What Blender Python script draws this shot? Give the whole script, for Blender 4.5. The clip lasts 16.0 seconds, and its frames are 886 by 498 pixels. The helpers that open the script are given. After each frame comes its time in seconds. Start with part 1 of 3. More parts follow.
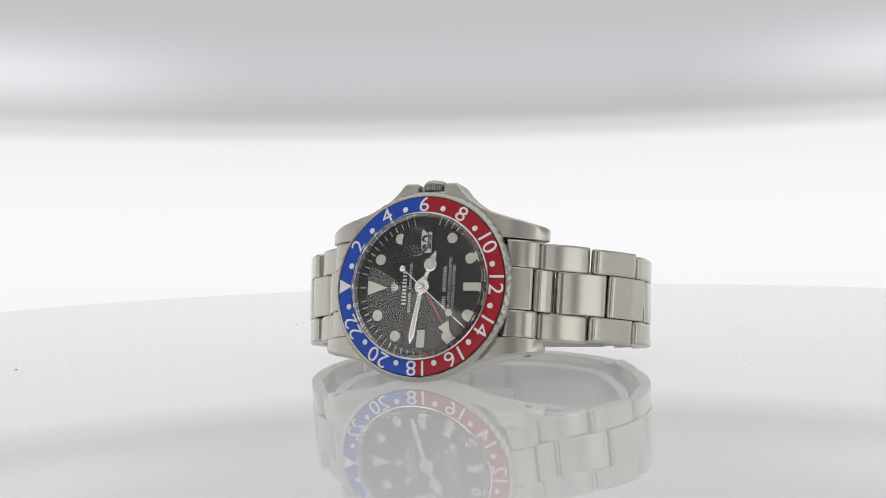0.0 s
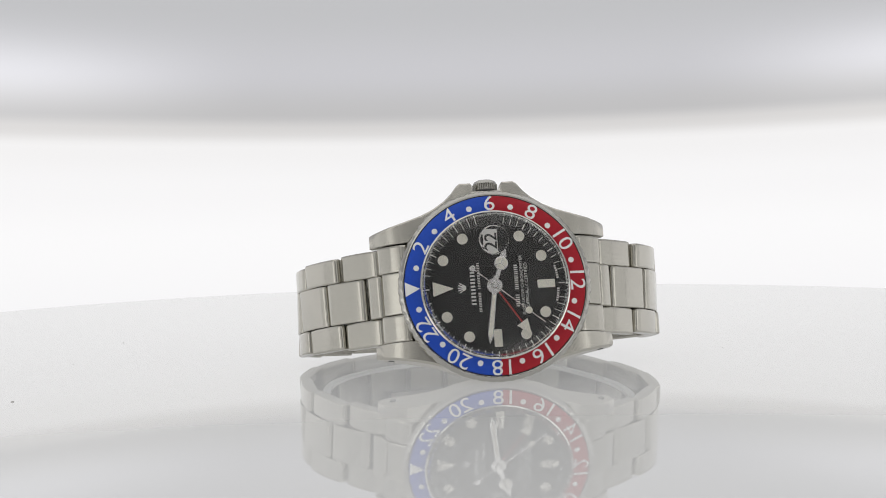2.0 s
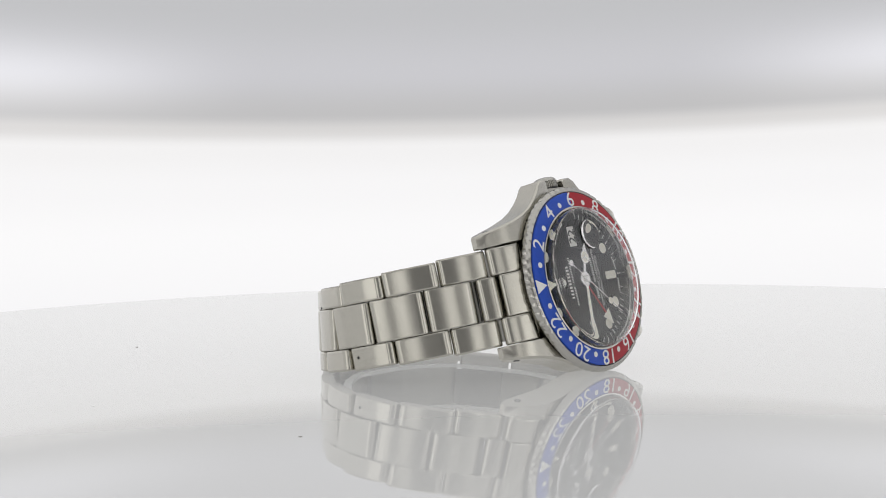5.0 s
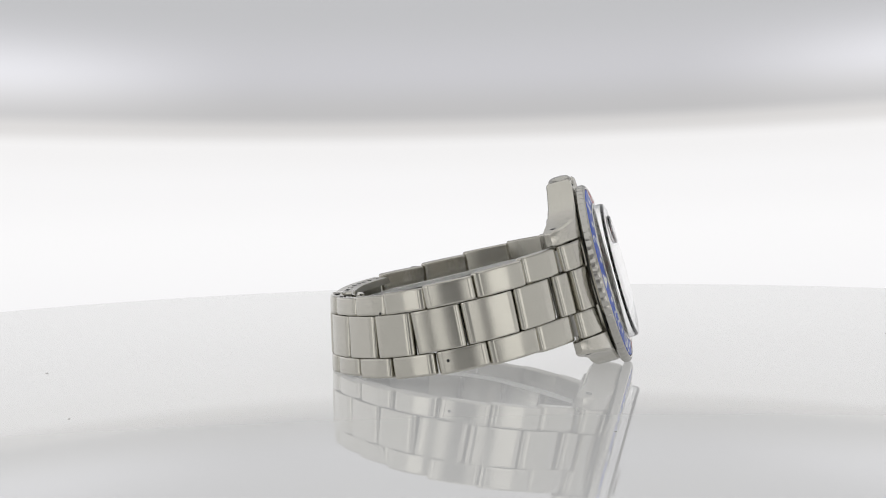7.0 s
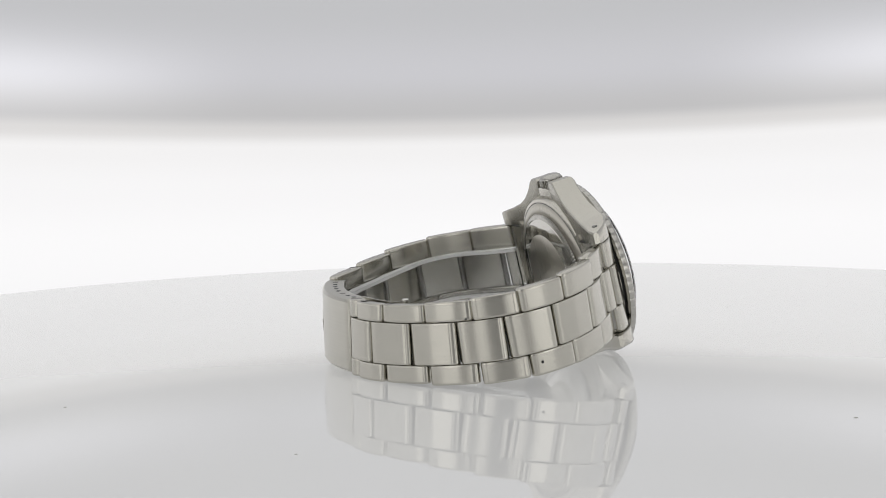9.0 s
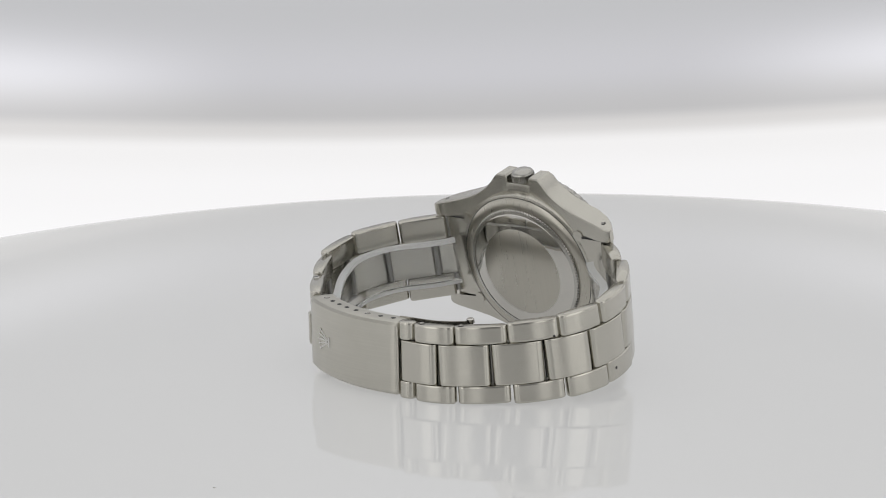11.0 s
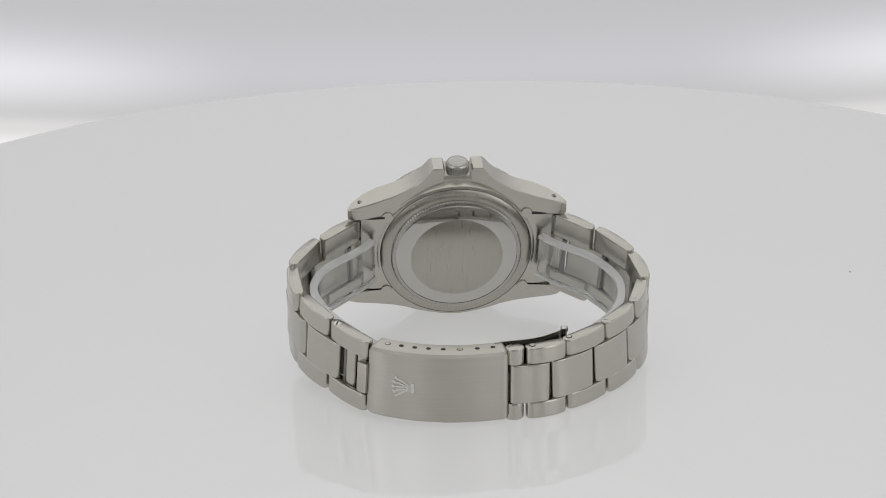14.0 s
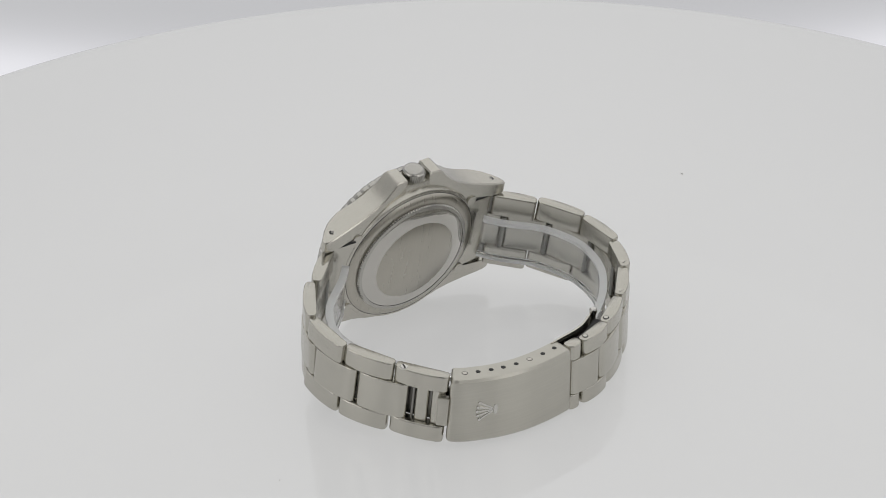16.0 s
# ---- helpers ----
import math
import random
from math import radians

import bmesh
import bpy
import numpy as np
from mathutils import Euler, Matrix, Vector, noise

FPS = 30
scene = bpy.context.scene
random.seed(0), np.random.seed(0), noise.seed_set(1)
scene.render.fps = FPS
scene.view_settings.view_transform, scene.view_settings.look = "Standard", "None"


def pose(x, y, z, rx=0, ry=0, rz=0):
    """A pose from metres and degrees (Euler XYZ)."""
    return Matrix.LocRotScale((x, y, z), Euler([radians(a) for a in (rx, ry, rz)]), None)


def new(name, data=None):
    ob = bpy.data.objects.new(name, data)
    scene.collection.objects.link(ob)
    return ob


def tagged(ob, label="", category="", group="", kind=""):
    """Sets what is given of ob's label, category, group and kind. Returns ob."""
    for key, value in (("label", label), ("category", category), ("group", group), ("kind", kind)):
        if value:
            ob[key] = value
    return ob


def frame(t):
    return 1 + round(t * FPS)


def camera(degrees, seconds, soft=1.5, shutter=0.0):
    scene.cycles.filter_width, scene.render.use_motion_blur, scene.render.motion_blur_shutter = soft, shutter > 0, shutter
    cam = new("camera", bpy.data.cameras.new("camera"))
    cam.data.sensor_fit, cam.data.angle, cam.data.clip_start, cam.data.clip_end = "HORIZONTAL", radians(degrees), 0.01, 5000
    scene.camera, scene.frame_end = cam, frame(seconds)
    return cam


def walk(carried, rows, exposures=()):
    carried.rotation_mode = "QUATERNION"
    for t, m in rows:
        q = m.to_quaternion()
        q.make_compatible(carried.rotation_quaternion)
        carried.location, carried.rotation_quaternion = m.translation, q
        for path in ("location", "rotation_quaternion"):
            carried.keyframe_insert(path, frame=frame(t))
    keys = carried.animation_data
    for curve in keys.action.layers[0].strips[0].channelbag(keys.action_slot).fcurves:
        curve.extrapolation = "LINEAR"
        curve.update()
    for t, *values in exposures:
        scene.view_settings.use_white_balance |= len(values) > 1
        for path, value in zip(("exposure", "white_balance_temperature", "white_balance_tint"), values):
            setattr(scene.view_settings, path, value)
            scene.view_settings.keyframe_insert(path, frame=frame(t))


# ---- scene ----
# seconds, distance and height of the lens (mm), downward pitch (degrees)
ARC = [(0.0, 440.3, 54.2, 3.73), (7.0, 440.3, 54.2, 3.73), (7.5, 440.6, 54.3, 3.73), (8.0, 441.4, 56.0, 3.93), (8.5, 441.5, 60.4, 4.54), (9.0, 439.7, 68.7, 5.63), (11.5, 425.1, 130.8, 13.82), (12.0, 421.0, 142.6, 15.44), (12.5, 416.8, 154.6, 17.08), (13.0, 412.2, 167.4, 18.86), (13.5, 407.6, 180.5, 20.64), (14.0, 403.0, 193.4, 22.42), (14.5, 398.6, 206.6, 24.19), (15.0, 393.2, 220.5, 26.1), (15.5, 386.7, 234.5, 28.09), (16.0, 379.4, 248.4, 30.09)]
# seconds, turn of the platter (degrees)
TURN = [(0.0, -19.39), (0.5, -12.02), (1.0, -4.27), (1.5, 3.14), (2.0, 10.89), (2.5, 18.28), (3.0, 26.21), (3.5, 33.72), (4.0, 41.63), (5.25, 60.58), (6.5, 79.53), (7.0, 87.05), (7.5, 93.96), (8.0, 101.37), (8.5, 108.58), (9.0, 116.09), (10.25, 134.5), (11.5, 152.91), (12.0, 160.37), (12.5, 167.73), (13.0, 175.33), (13.5, 182.73), (14.0, 190.3), (14.5, 197.66), (15.0, 205.16), (15.5, 212.67), (16.0, 220.61)]


def eye_pose(d, h, p):
    return pose(0, -d / 1000, h / 1000, 90 - p, 0, 0.853) @ pose(0, 0, 0, 0, 0, -1.349)


cam = camera(25.04, 16.0, soft=0.95)
EYES = [(t, eye_pose(d, h, p)) for t, d, h, p in ARC]
walk(cam, EYES)

# ---- world ----
world = bpy.data.worlds.new("studio_world")
world.use_nodes = True
world.node_tree.nodes["Background"].inputs[0].default_value = (0.75, 0.75, 0.76, 1)
world.node_tree.nodes["Background"].inputs[1].default_value = 0.25
scene.world = world
scene.view_settings.exposure = 0.0

# ---- materials ----
MM = 0.001


def material(name):
    m = bpy.data.materials.new(name)
    m.use_nodes = True
    return m, m.node_tree.nodes, m.node_tree.links, m.node_tree.nodes["Principled BSDF"]


def plain(name, colour, rough=0.5, metal=0.0, vary=0.06, scale=900.0, bump=0.0, coat=0.0, ior=1.5):
    m, n, l, b = material(name)
    tc = n.new("ShaderNodeTexCoord")
    no = n.new("ShaderNodeTexNoise")
    no.inputs["Scale"].default_value = scale
    no.inputs["Detail"].default_value = 5
    l.new(tc.outputs["Object"], no.inputs["Vector"])
    ra = n.new("ShaderNodeMapRange")
    ra.inputs["To Min"].default_value, ra.inputs["To Max"].default_value = 1 - vary, 1 + vary
    l.new(no.outputs["Fac"], ra.inputs["Value"])
    mx = n.new("ShaderNodeMix")
    mx.data_type, mx.blend_type = "RGBA", "MULTIPLY"
    mx.inputs[0].default_value = 1
    mx.inputs[6].default_value = (*colour, 1)
    l.new(ra.outputs["Result"], mx.inputs[7])
    l.new(mx.outputs[2], b.inputs["Base Color"])
    rr = n.new("ShaderNodeMapRange")
    rr.inputs["To Min"].default_value, rr.inputs["To Max"].default_value = rough * 0.85, rough * 1.15
    l.new(no.outputs["Fac"], rr.inputs["Value"])
    l.new(rr.outputs["Result"], b.inputs["Roughness"])
    b.inputs["Metallic"].default_value = metal
    b.inputs["IOR"].default_value = ior
    b.inputs["Coat Weight"].default_value = coat
    if bump:
        bu = n.new("ShaderNodeBump")
        bu.inputs["Strength"].default_value, bu.inputs["Distance"].default_value = bump, 0.00005
        l.new(no.outputs["Fac"], bu.inputs["Height"])
        l.new(bu.outputs["Normal"], b.inputs["Normal"])
    return m


def brushed(name, colour, rough, stretch, bump=0.12, vary=0.10, grime=0.12, grain=None, aniso=0.0):
    """Steel with fine lines; stretch: how fine they run along each axis; grain: the way the brush went."""
    m, n, l, b = material(name)
    tc = n.new("ShaderNodeTexCoord")
    oi = n.new("ShaderNodeObjectInfo")
    add = n.new("ShaderNodeVectorMath")
    add.operation = "ADD"
    l.new(tc.outputs["Object"], add.inputs[0])
    l.new(oi.outputs["Random"], add.inputs[1])
    mp = n.new("ShaderNodeMapping")
    mp.inputs["Scale"].default_value = stretch
    l.new(add.outputs[0], mp.inputs["Vector"])
    no = n.new("ShaderNodeTexNoise")
    no.inputs["Scale"].default_value, no.inputs["Detail"].default_value = 1.0, 4
    l.new(mp.outputs["Vector"], no.inputs["Vector"])
    big = n.new("ShaderNodeTexNoise")
    big.inputs["Scale"].default_value, big.inputs["Detail"].default_value = 260, 4
    l.new(add.outputs[0], big.inputs["Vector"])
    s = n.new("ShaderNodeMath")
    s.operation = "MULTIPLY_ADD"
    s.inputs[1].default_value, s.inputs[2].default_value = vary, 1 - vary * 0.5
    l.new(no.outputs["Fac"], s.inputs[0])
    g = n.new("ShaderNodeMath")
    g.operation = "MULTIPLY_ADD"
    g.inputs[1].default_value, g.inputs[2].default_value = grime, 1 - grime * 0.5
    l.new(big.outputs["Fac"], g.inputs[0])
    q = n.new("ShaderNodeMath")
    q.operation = "MULTIPLY"
    l.new(s.outputs[0], q.inputs[0])
    l.new(g.outputs[0], q.inputs[1])
    mx = n.new("ShaderNodeMix")
    mx.data_type, mx.blend_type = "RGBA", "MULTIPLY"
    mx.inputs[0].default_value = 1
    mx.inputs[6].default_value = (*colour, 1)
    l.new(q.outputs[0], mx.inputs[7])
    l.new(mx.outputs[2], b.inputs["Base Color"])
    rr = n.new("ShaderNodeMapRange")
    rr.inputs["To Min"].default_value, rr.inputs["To Max"].default_value = rough * 0.93, rough * 1.07
    l.new(no.outputs["Fac"], rr.inputs["Value"])
    l.new(rr.outputs["Result"], b.inputs["Roughness"])
    b.inputs["Metallic"].default_value = 1
    if grain:
        cr = n.new("ShaderNodeVectorMath")
        cr.operation = "CROSS_PRODUCT"
        l.new(tc.outputs["Normal"], cr.inputs[0])
        cr.inputs[1].default_value = grain
        vt = n.new("ShaderNodeVectorTransform")
        vt.vector_type, vt.convert_from, vt.convert_to = "VECTOR", "OBJECT", "WORLD"
        l.new(cr.outputs[0], vt.inputs[0])
        l.new(vt.outputs[0], b.inputs["Tangent"])
        b.inputs["Anisotropic"].default_value = aniso
    bu = n.new("ShaderNodeBump")
    bu.inputs["Strength"].default_value, bu.inputs["Distance"].default_value = bump, 0.00003
    l.new(no.outputs["Fac"], bu.inputs["Height"])
    l.new(bu.outputs["Normal"], b.inputs["Normal"])
    return m


def glassy(name, colour=(1, 1, 1), rough=0.0, ior=1.49):
    m, n, l, b = material(name)
    b.inputs["Base Color"].default_value = (*colour, 1)
    b.inputs["Roughness"].default_value = rough
    b.inputs["IOR"].default_value = ior
    b.inputs["Transmission Weight"].default_value = 1
    return m


def lamp_panel(name, colour, strength):
    m, n, l, b = material(name)
    b.inputs["Base Color"].default_value = (0.3, 0.3, 0.3, 1)
    b.inputs["Roughness"].default_value = 0.7
    b.inputs["Emission Color"].default_value = (*colour, 1)
    b.inputs["Emission Strength"].default_value = strength
    return m


STEEL_C = (0.50, 0.485, 0.436)
LINK_STEEL = brushed("brushed_link_steel", STEEL_C, 0.21, (60, 3500, 3500), bump=0.0, vary=0.14, grime=0.10, grain=(1, 0, 0), aniso=0.85)
CASE_STEEL = brushed("satin_case_steel", (0.53, 0.513, 0.463), 0.26, (3500, 120, 3500), bump=0.0, vary=0.10, grime=0.08)
BACK_STEEL = brushed("brushed_back_steel", (0.46, 0.44, 0.39), 0.28, (100, 3500, 3500), bump=0.0, vary=0.11, grime=0.05)
MIRROR_STEEL = brushed("mirror_polished_steel", (0.56, 0.545, 0.51), 0.05, (1500, 1500, 1500), bump=0.0, vary=0.03, grime=0.05)
POLISHED = brushed("polished_steel", (0.60, 0.59, 0.56), 0.12, (1500, 1500, 1500), bump=0.02, vary=0.05)
BEZEL_STEEL = brushed("worn_bezel_steel", (0.46, 0.45, 0.42), 0.2, (1500, 1500, 1500), bump=0.0, vary=0.08)
CLASP_STEEL = brushed("brushed_clasp_steel", STEEL_C, 0.3, (60, 60, 3500), bump=0.0, vary=0.13, grime=0.10, grain=(1, 0, 0), aniso=0.65)
# Near-black for joints and nicks; stands in for shade in gaps and holes.
DARK_JOINT_SHADE = plain("dark_joints_and_shade", (0.02, 0.02, 0.02), 0.6)
BLUE = plain("blue_anodised_insert", (0.012, 0.07, 0.48), 0.34, vary=0.14, scale=1500, ior=1.40)
RED = plain("red_anodised_insert", (0.38, 0.006, 0.018), 0.34, vary=0.14, scale=1500, ior=1.40)
SILVER_PRINT = plain("silver_white_print", (0.80, 0.80, 0.79), 0.45, vary=0.03)
DIAL_BLACK = plain("matt_black_dial", (0.013, 0.013, 0.013), 0.7, vary=0.2, scale=4000, ior=1.33)
LUME = plain("aged_cream_lume", (0.95, 0.92, 0.81), 0.6, vary=0.08, scale=2500, bump=0.25)
DIAL_PRINT = plain("white_dial_print", (0.78, 0.78, 0.75), 0.5)
HAND_STEEL = plain("polished_pointer_steel", (0.80, 0.79, 0.77), 0.22, metal=1.0)
RED_PAINT = plain("red_pointer_paint", (0.45, 0.012, 0.015), 0.4)
WHITE_DISC = plain("white_date_disc", (0.78, 0.77, 0.74), 0.5)
INK = plain("black_ink", (0.01, 0.01, 0.01), 0.5)
CRYSTAL = glassy("clear_acrylic_crystal")
CUFF = glassy("clear_plastic_cuff", (0.94, 0.945, 0.95), 0.09, 1.45)
# Pin steel darkened by colour to deepen the shade in the link gaps.
SHADED_PIN_STEEL = brushed("shade_darkened_pin_steel", (0.26, 0.255, 0.24), 0.3, (800, 800, 800), bump=0.0)
CUFF_RIM = glassy("frosted_plastic_edge", (0.93, 0.935, 0.93), 0.25, 1.35)
CUFF_RIM.node_tree.nodes["Principled BSDF"].inputs["Transmission Weight"].default_value = 0.55
# Even glow in the material stands in for light from beneath, lifting contact shade.
ACRYLIC = plain("glowing_opal_acrylic", (0.25, 0.25, 0.249), 0.006, vary=0.012, scale=60, ior=1.44)
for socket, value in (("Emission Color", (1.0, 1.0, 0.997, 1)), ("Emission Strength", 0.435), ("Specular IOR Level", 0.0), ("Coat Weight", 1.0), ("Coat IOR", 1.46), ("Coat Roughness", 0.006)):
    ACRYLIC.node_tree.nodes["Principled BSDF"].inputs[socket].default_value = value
DUST = plain("grey_dust", (0.42, 0.41, 0.39), 0.9)
BASE_GREY = plain("grey_painted_metal", (0.30, 0.30, 0.31), 0.5, scale=200)
GROUND_MAT = plain("dark_bench_top", (0.18, 0.18, 0.18), 0.6, scale=30)
# Glow of out-of-view panels, added to light the watch and shape reflections.
ROOF_GLOW = lamp_panel("unseen_roof_glow", (1.0, 0.997, 0.99), 0.7)
SIDE_GLOW = lamp_panel("graded_side_glow", (1.0, 0.997, 0.995), 0.74)
FRONT_GLOW = lamp_panel("unseen_front_glow", (1.0, 0.99, 0.97), 0.95)
FLAP_GLOW = lamp_panel("graded_flap_glow", (1.0, 0.99, 0.97), 0.95)
REFLECTION_PANEL = lamp_panel("graded_reflection_panel", (1.0, 0.99, 0.97), 0.4)
# Dimmed copies keep the reflections in the dial dark.
UPPER_SIDE = lamp_panel("dimmed_side_glow", (1.0, 0.99, 0.97), 0.2)
DIM_UPPER = lamp_panel("dimmed_upper_glow", (1.0, 0.99, 0.97), 0.08)


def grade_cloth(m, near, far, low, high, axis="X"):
    """Grades a panel's painted glow along one axis, to shape reflections."""
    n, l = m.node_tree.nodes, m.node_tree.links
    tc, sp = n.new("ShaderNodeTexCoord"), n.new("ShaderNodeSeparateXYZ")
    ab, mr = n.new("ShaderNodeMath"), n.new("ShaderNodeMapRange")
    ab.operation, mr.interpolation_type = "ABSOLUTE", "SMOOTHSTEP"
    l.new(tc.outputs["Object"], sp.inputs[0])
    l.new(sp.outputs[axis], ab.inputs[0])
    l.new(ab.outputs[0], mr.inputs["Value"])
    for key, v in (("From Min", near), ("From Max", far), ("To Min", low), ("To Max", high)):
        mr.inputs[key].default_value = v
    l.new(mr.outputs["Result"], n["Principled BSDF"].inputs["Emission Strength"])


grade_cloth(REFLECTION_PANEL, 0.085, 0.19, 0.01, 1.1)
grade_cloth(FLAP_GLOW, 0.35, 0.45, 1.25, 0.18, "Y")
grade_cloth(SIDE_GLOW, 0.07, 0.15, 0.62, 0.22, "Z")
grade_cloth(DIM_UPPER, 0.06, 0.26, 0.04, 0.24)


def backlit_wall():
    """Diffuser sheet, glow painted as emission: even below the seam, dimmer above, bright ends."""
    m, n, l, b = material("painted_glow_sheet")
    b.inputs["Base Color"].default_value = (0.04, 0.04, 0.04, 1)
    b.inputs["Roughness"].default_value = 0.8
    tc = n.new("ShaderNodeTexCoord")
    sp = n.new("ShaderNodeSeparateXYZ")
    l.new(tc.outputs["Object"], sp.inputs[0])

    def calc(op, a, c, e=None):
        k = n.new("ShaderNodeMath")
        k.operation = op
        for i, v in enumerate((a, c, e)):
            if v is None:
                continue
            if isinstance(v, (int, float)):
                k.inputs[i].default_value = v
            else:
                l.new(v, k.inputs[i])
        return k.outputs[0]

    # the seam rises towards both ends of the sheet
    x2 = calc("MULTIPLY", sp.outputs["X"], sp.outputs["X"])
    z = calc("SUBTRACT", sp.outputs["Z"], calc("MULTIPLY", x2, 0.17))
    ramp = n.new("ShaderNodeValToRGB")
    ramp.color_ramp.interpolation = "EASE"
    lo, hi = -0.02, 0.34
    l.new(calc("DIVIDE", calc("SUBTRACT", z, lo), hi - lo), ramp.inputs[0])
    # soft steps of painted glow stand in for a blurred, lit backdrop
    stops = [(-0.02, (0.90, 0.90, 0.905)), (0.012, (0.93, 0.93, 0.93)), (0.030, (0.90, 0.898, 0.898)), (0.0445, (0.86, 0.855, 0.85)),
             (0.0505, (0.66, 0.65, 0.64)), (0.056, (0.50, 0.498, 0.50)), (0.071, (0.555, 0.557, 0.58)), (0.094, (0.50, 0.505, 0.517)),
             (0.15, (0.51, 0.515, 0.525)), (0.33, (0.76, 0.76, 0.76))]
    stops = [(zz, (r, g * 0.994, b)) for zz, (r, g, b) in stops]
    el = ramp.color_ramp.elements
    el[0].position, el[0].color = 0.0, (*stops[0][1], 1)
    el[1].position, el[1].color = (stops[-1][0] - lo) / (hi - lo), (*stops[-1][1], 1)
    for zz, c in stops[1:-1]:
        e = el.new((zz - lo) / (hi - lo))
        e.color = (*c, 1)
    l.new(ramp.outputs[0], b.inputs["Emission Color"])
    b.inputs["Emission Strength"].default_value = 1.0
    # soft bright spots at both ends, over the seam, painted without lamps
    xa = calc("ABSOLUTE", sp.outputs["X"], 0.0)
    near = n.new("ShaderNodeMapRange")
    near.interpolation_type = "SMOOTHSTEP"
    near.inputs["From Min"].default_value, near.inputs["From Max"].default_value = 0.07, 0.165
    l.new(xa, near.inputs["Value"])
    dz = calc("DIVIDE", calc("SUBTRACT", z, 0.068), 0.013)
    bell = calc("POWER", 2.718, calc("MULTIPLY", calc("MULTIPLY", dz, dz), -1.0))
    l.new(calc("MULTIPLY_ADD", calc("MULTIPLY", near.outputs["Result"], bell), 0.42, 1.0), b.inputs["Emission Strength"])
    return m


WALL_GLOW = backlit_wall()


# ---- mesh helpers ----
def finish(bm, name, mat, smooth=35):
    me = bpy.data.meshes.new(name)
    bm.normal_update()
    bm.to_mesh(me)
    bm.free()
    me.materials.append(mat)
    if smooth:
        me.polygons.foreach_set("use_smooth", [True] * len(me.polygons))
        me.set_sharp_from_angle(angle=radians(smooth))
    return me


def part(name, bm, mat, parent, label="", m=None, smooth=35):
    ob = new(name, finish(bm, name, mat, smooth))
    ob.parent = parent
    if m is not None:
        ob.matrix_basis = m
    return tagged(ob, label=label)


def revolve(profile, n=96, wobble=None):
    """A ring or solid about z from (radius, z) in mm, closed along the profile where it is a loop."""
    bm = bmesh.new()
    rows = []
    for i in range(n):
        a = 2 * math.pi * i / n
        row = []
        for r, z in profile:
            k = wobble(i, r) if wobble else 0.0
            row.append(bm.verts.new(((r + k) * MM * math.sin(a), (r + k) * MM * math.cos(a), z * MM)))
        rows.append(row)
    for i in range(n):
        a, b = rows[i], rows[(i + 1) % n]
        for j in range(len(profile) - 1):
            bm.faces.new((a[j], a[j + 1], b[j + 1], b[j]))
    bmesh.ops.remove_doubles(bm, verts=bm.verts, dist=1e-7)
    bmesh.ops.recalc_face_normals(bm, faces=bm.faces)
    return bm


def block(x0, x1, y0, y1, z0, z1, bevel=0.0, segments=2):
    bm = bmesh.new()
    v = [bm.verts.new((x * MM, y * MM, z * MM)) for x in (x0, x1) for y in (y0, y1) for z in (z0, z1)]
    for f in ((0, 1, 3, 2), (4, 6, 7, 5), (0, 4, 5, 1), (2, 3, 7, 6), (0, 2, 6, 4), (1, 5, 7, 3)):
        bm.faces.new([v[i] for i in f])
    bmesh.ops.recalc_face_normals(bm, faces=bm.faces)
    if bevel:
        bmesh.ops.bevel(bm, geom=bm.edges[:], offset=bevel * MM, segments=segments, profile=0.6, affect="EDGES")
    return bm


def loft(sections, cap=True):
    """Joins rings of points (mm) of equal count into a closed skin."""
    bm = bmesh.new()
    rings = [[bm.verts.new(Vector(p) * MM) for p in s] for s in sections]
    for a, b in zip(rings, rings[1:]):
        for i in range(len(a)):
            j = (i + 1) % len(a)
            bm.faces.new((a[i], a[j], b[j], b[i]))
    if cap:
        bm.faces.new(rings[0])
        bm.faces.new(rings[-1])
    bmesh.ops.recalc_face_normals(bm, faces=bm.faces)
    return bm


def prism(points, z0, z1):
    """A plate from an outline (mm) between two heights."""
    return loft([[(x, y, z0) for x, y in points], [(x, y, z1) for x, y in points]])


def rounded(points, r=0.5, steps=3):
    """Rounds the corners of a closed outline of 2D points."""
    out = []
    n = len(points)
    for i in range(n):
        p0, p1, p2 = (Vector(points[(i + k) % n]) for k in (-1, 0, 1))
        a, c = (p0 - p1), (p2 - p1)
        d = min(r, a.length * 0.45, c.length * 0.45)
        s, e = p1 + a.normalized() * d, p1 + c.normalized() * d
        for k in range(steps + 1):
            u = k / steps
            out.append(tuple((1 - u) ** 2 * s + 2 * u * (1 - u) * p1 + u * u * e))
    return out


def merge(*bms):
    out = bmesh.new()
    for b in bms:
        me = bpy.data.meshes.new("tmp")
        b.to_mesh(me)
        b.free()
        out.from_mesh(me)
        bpy.data.meshes.remove(me)
    return out


def writing(text, size, depth=0.03, bold=0.0):
    """Letters of the built-in font as a mesh in mm, centred on the origin."""
    cu = bpy.data.curves.new("letters", "FONT")
    cu.body, cu.size, cu.extrude = text, size * MM, depth * MM
    cu.resolution_u, cu.offset = 4, bold * MM
    ob = bpy.data.objects.new("letters", cu)
    me = bpy.data.meshes.new_from_object(ob)
    bm = bmesh.new()
    bm.from_mesh(me)
    bpy.data.objects.remove(ob)
    bpy.data.curves.remove(cu)
    bpy.data.meshes.remove(me)
    xs = [v.co.x for v in bm.verts]
    ys = [v.co.y for v in bm.verts]
    bmesh.ops.translate(bm, verts=bm.verts, vec=(-(min(xs) + max(xs)) / 2, -(min(ys) + max(ys)) / 2, 0))
    return bm


# ---- setting ----
TENT_R, FRONT = 281, -560


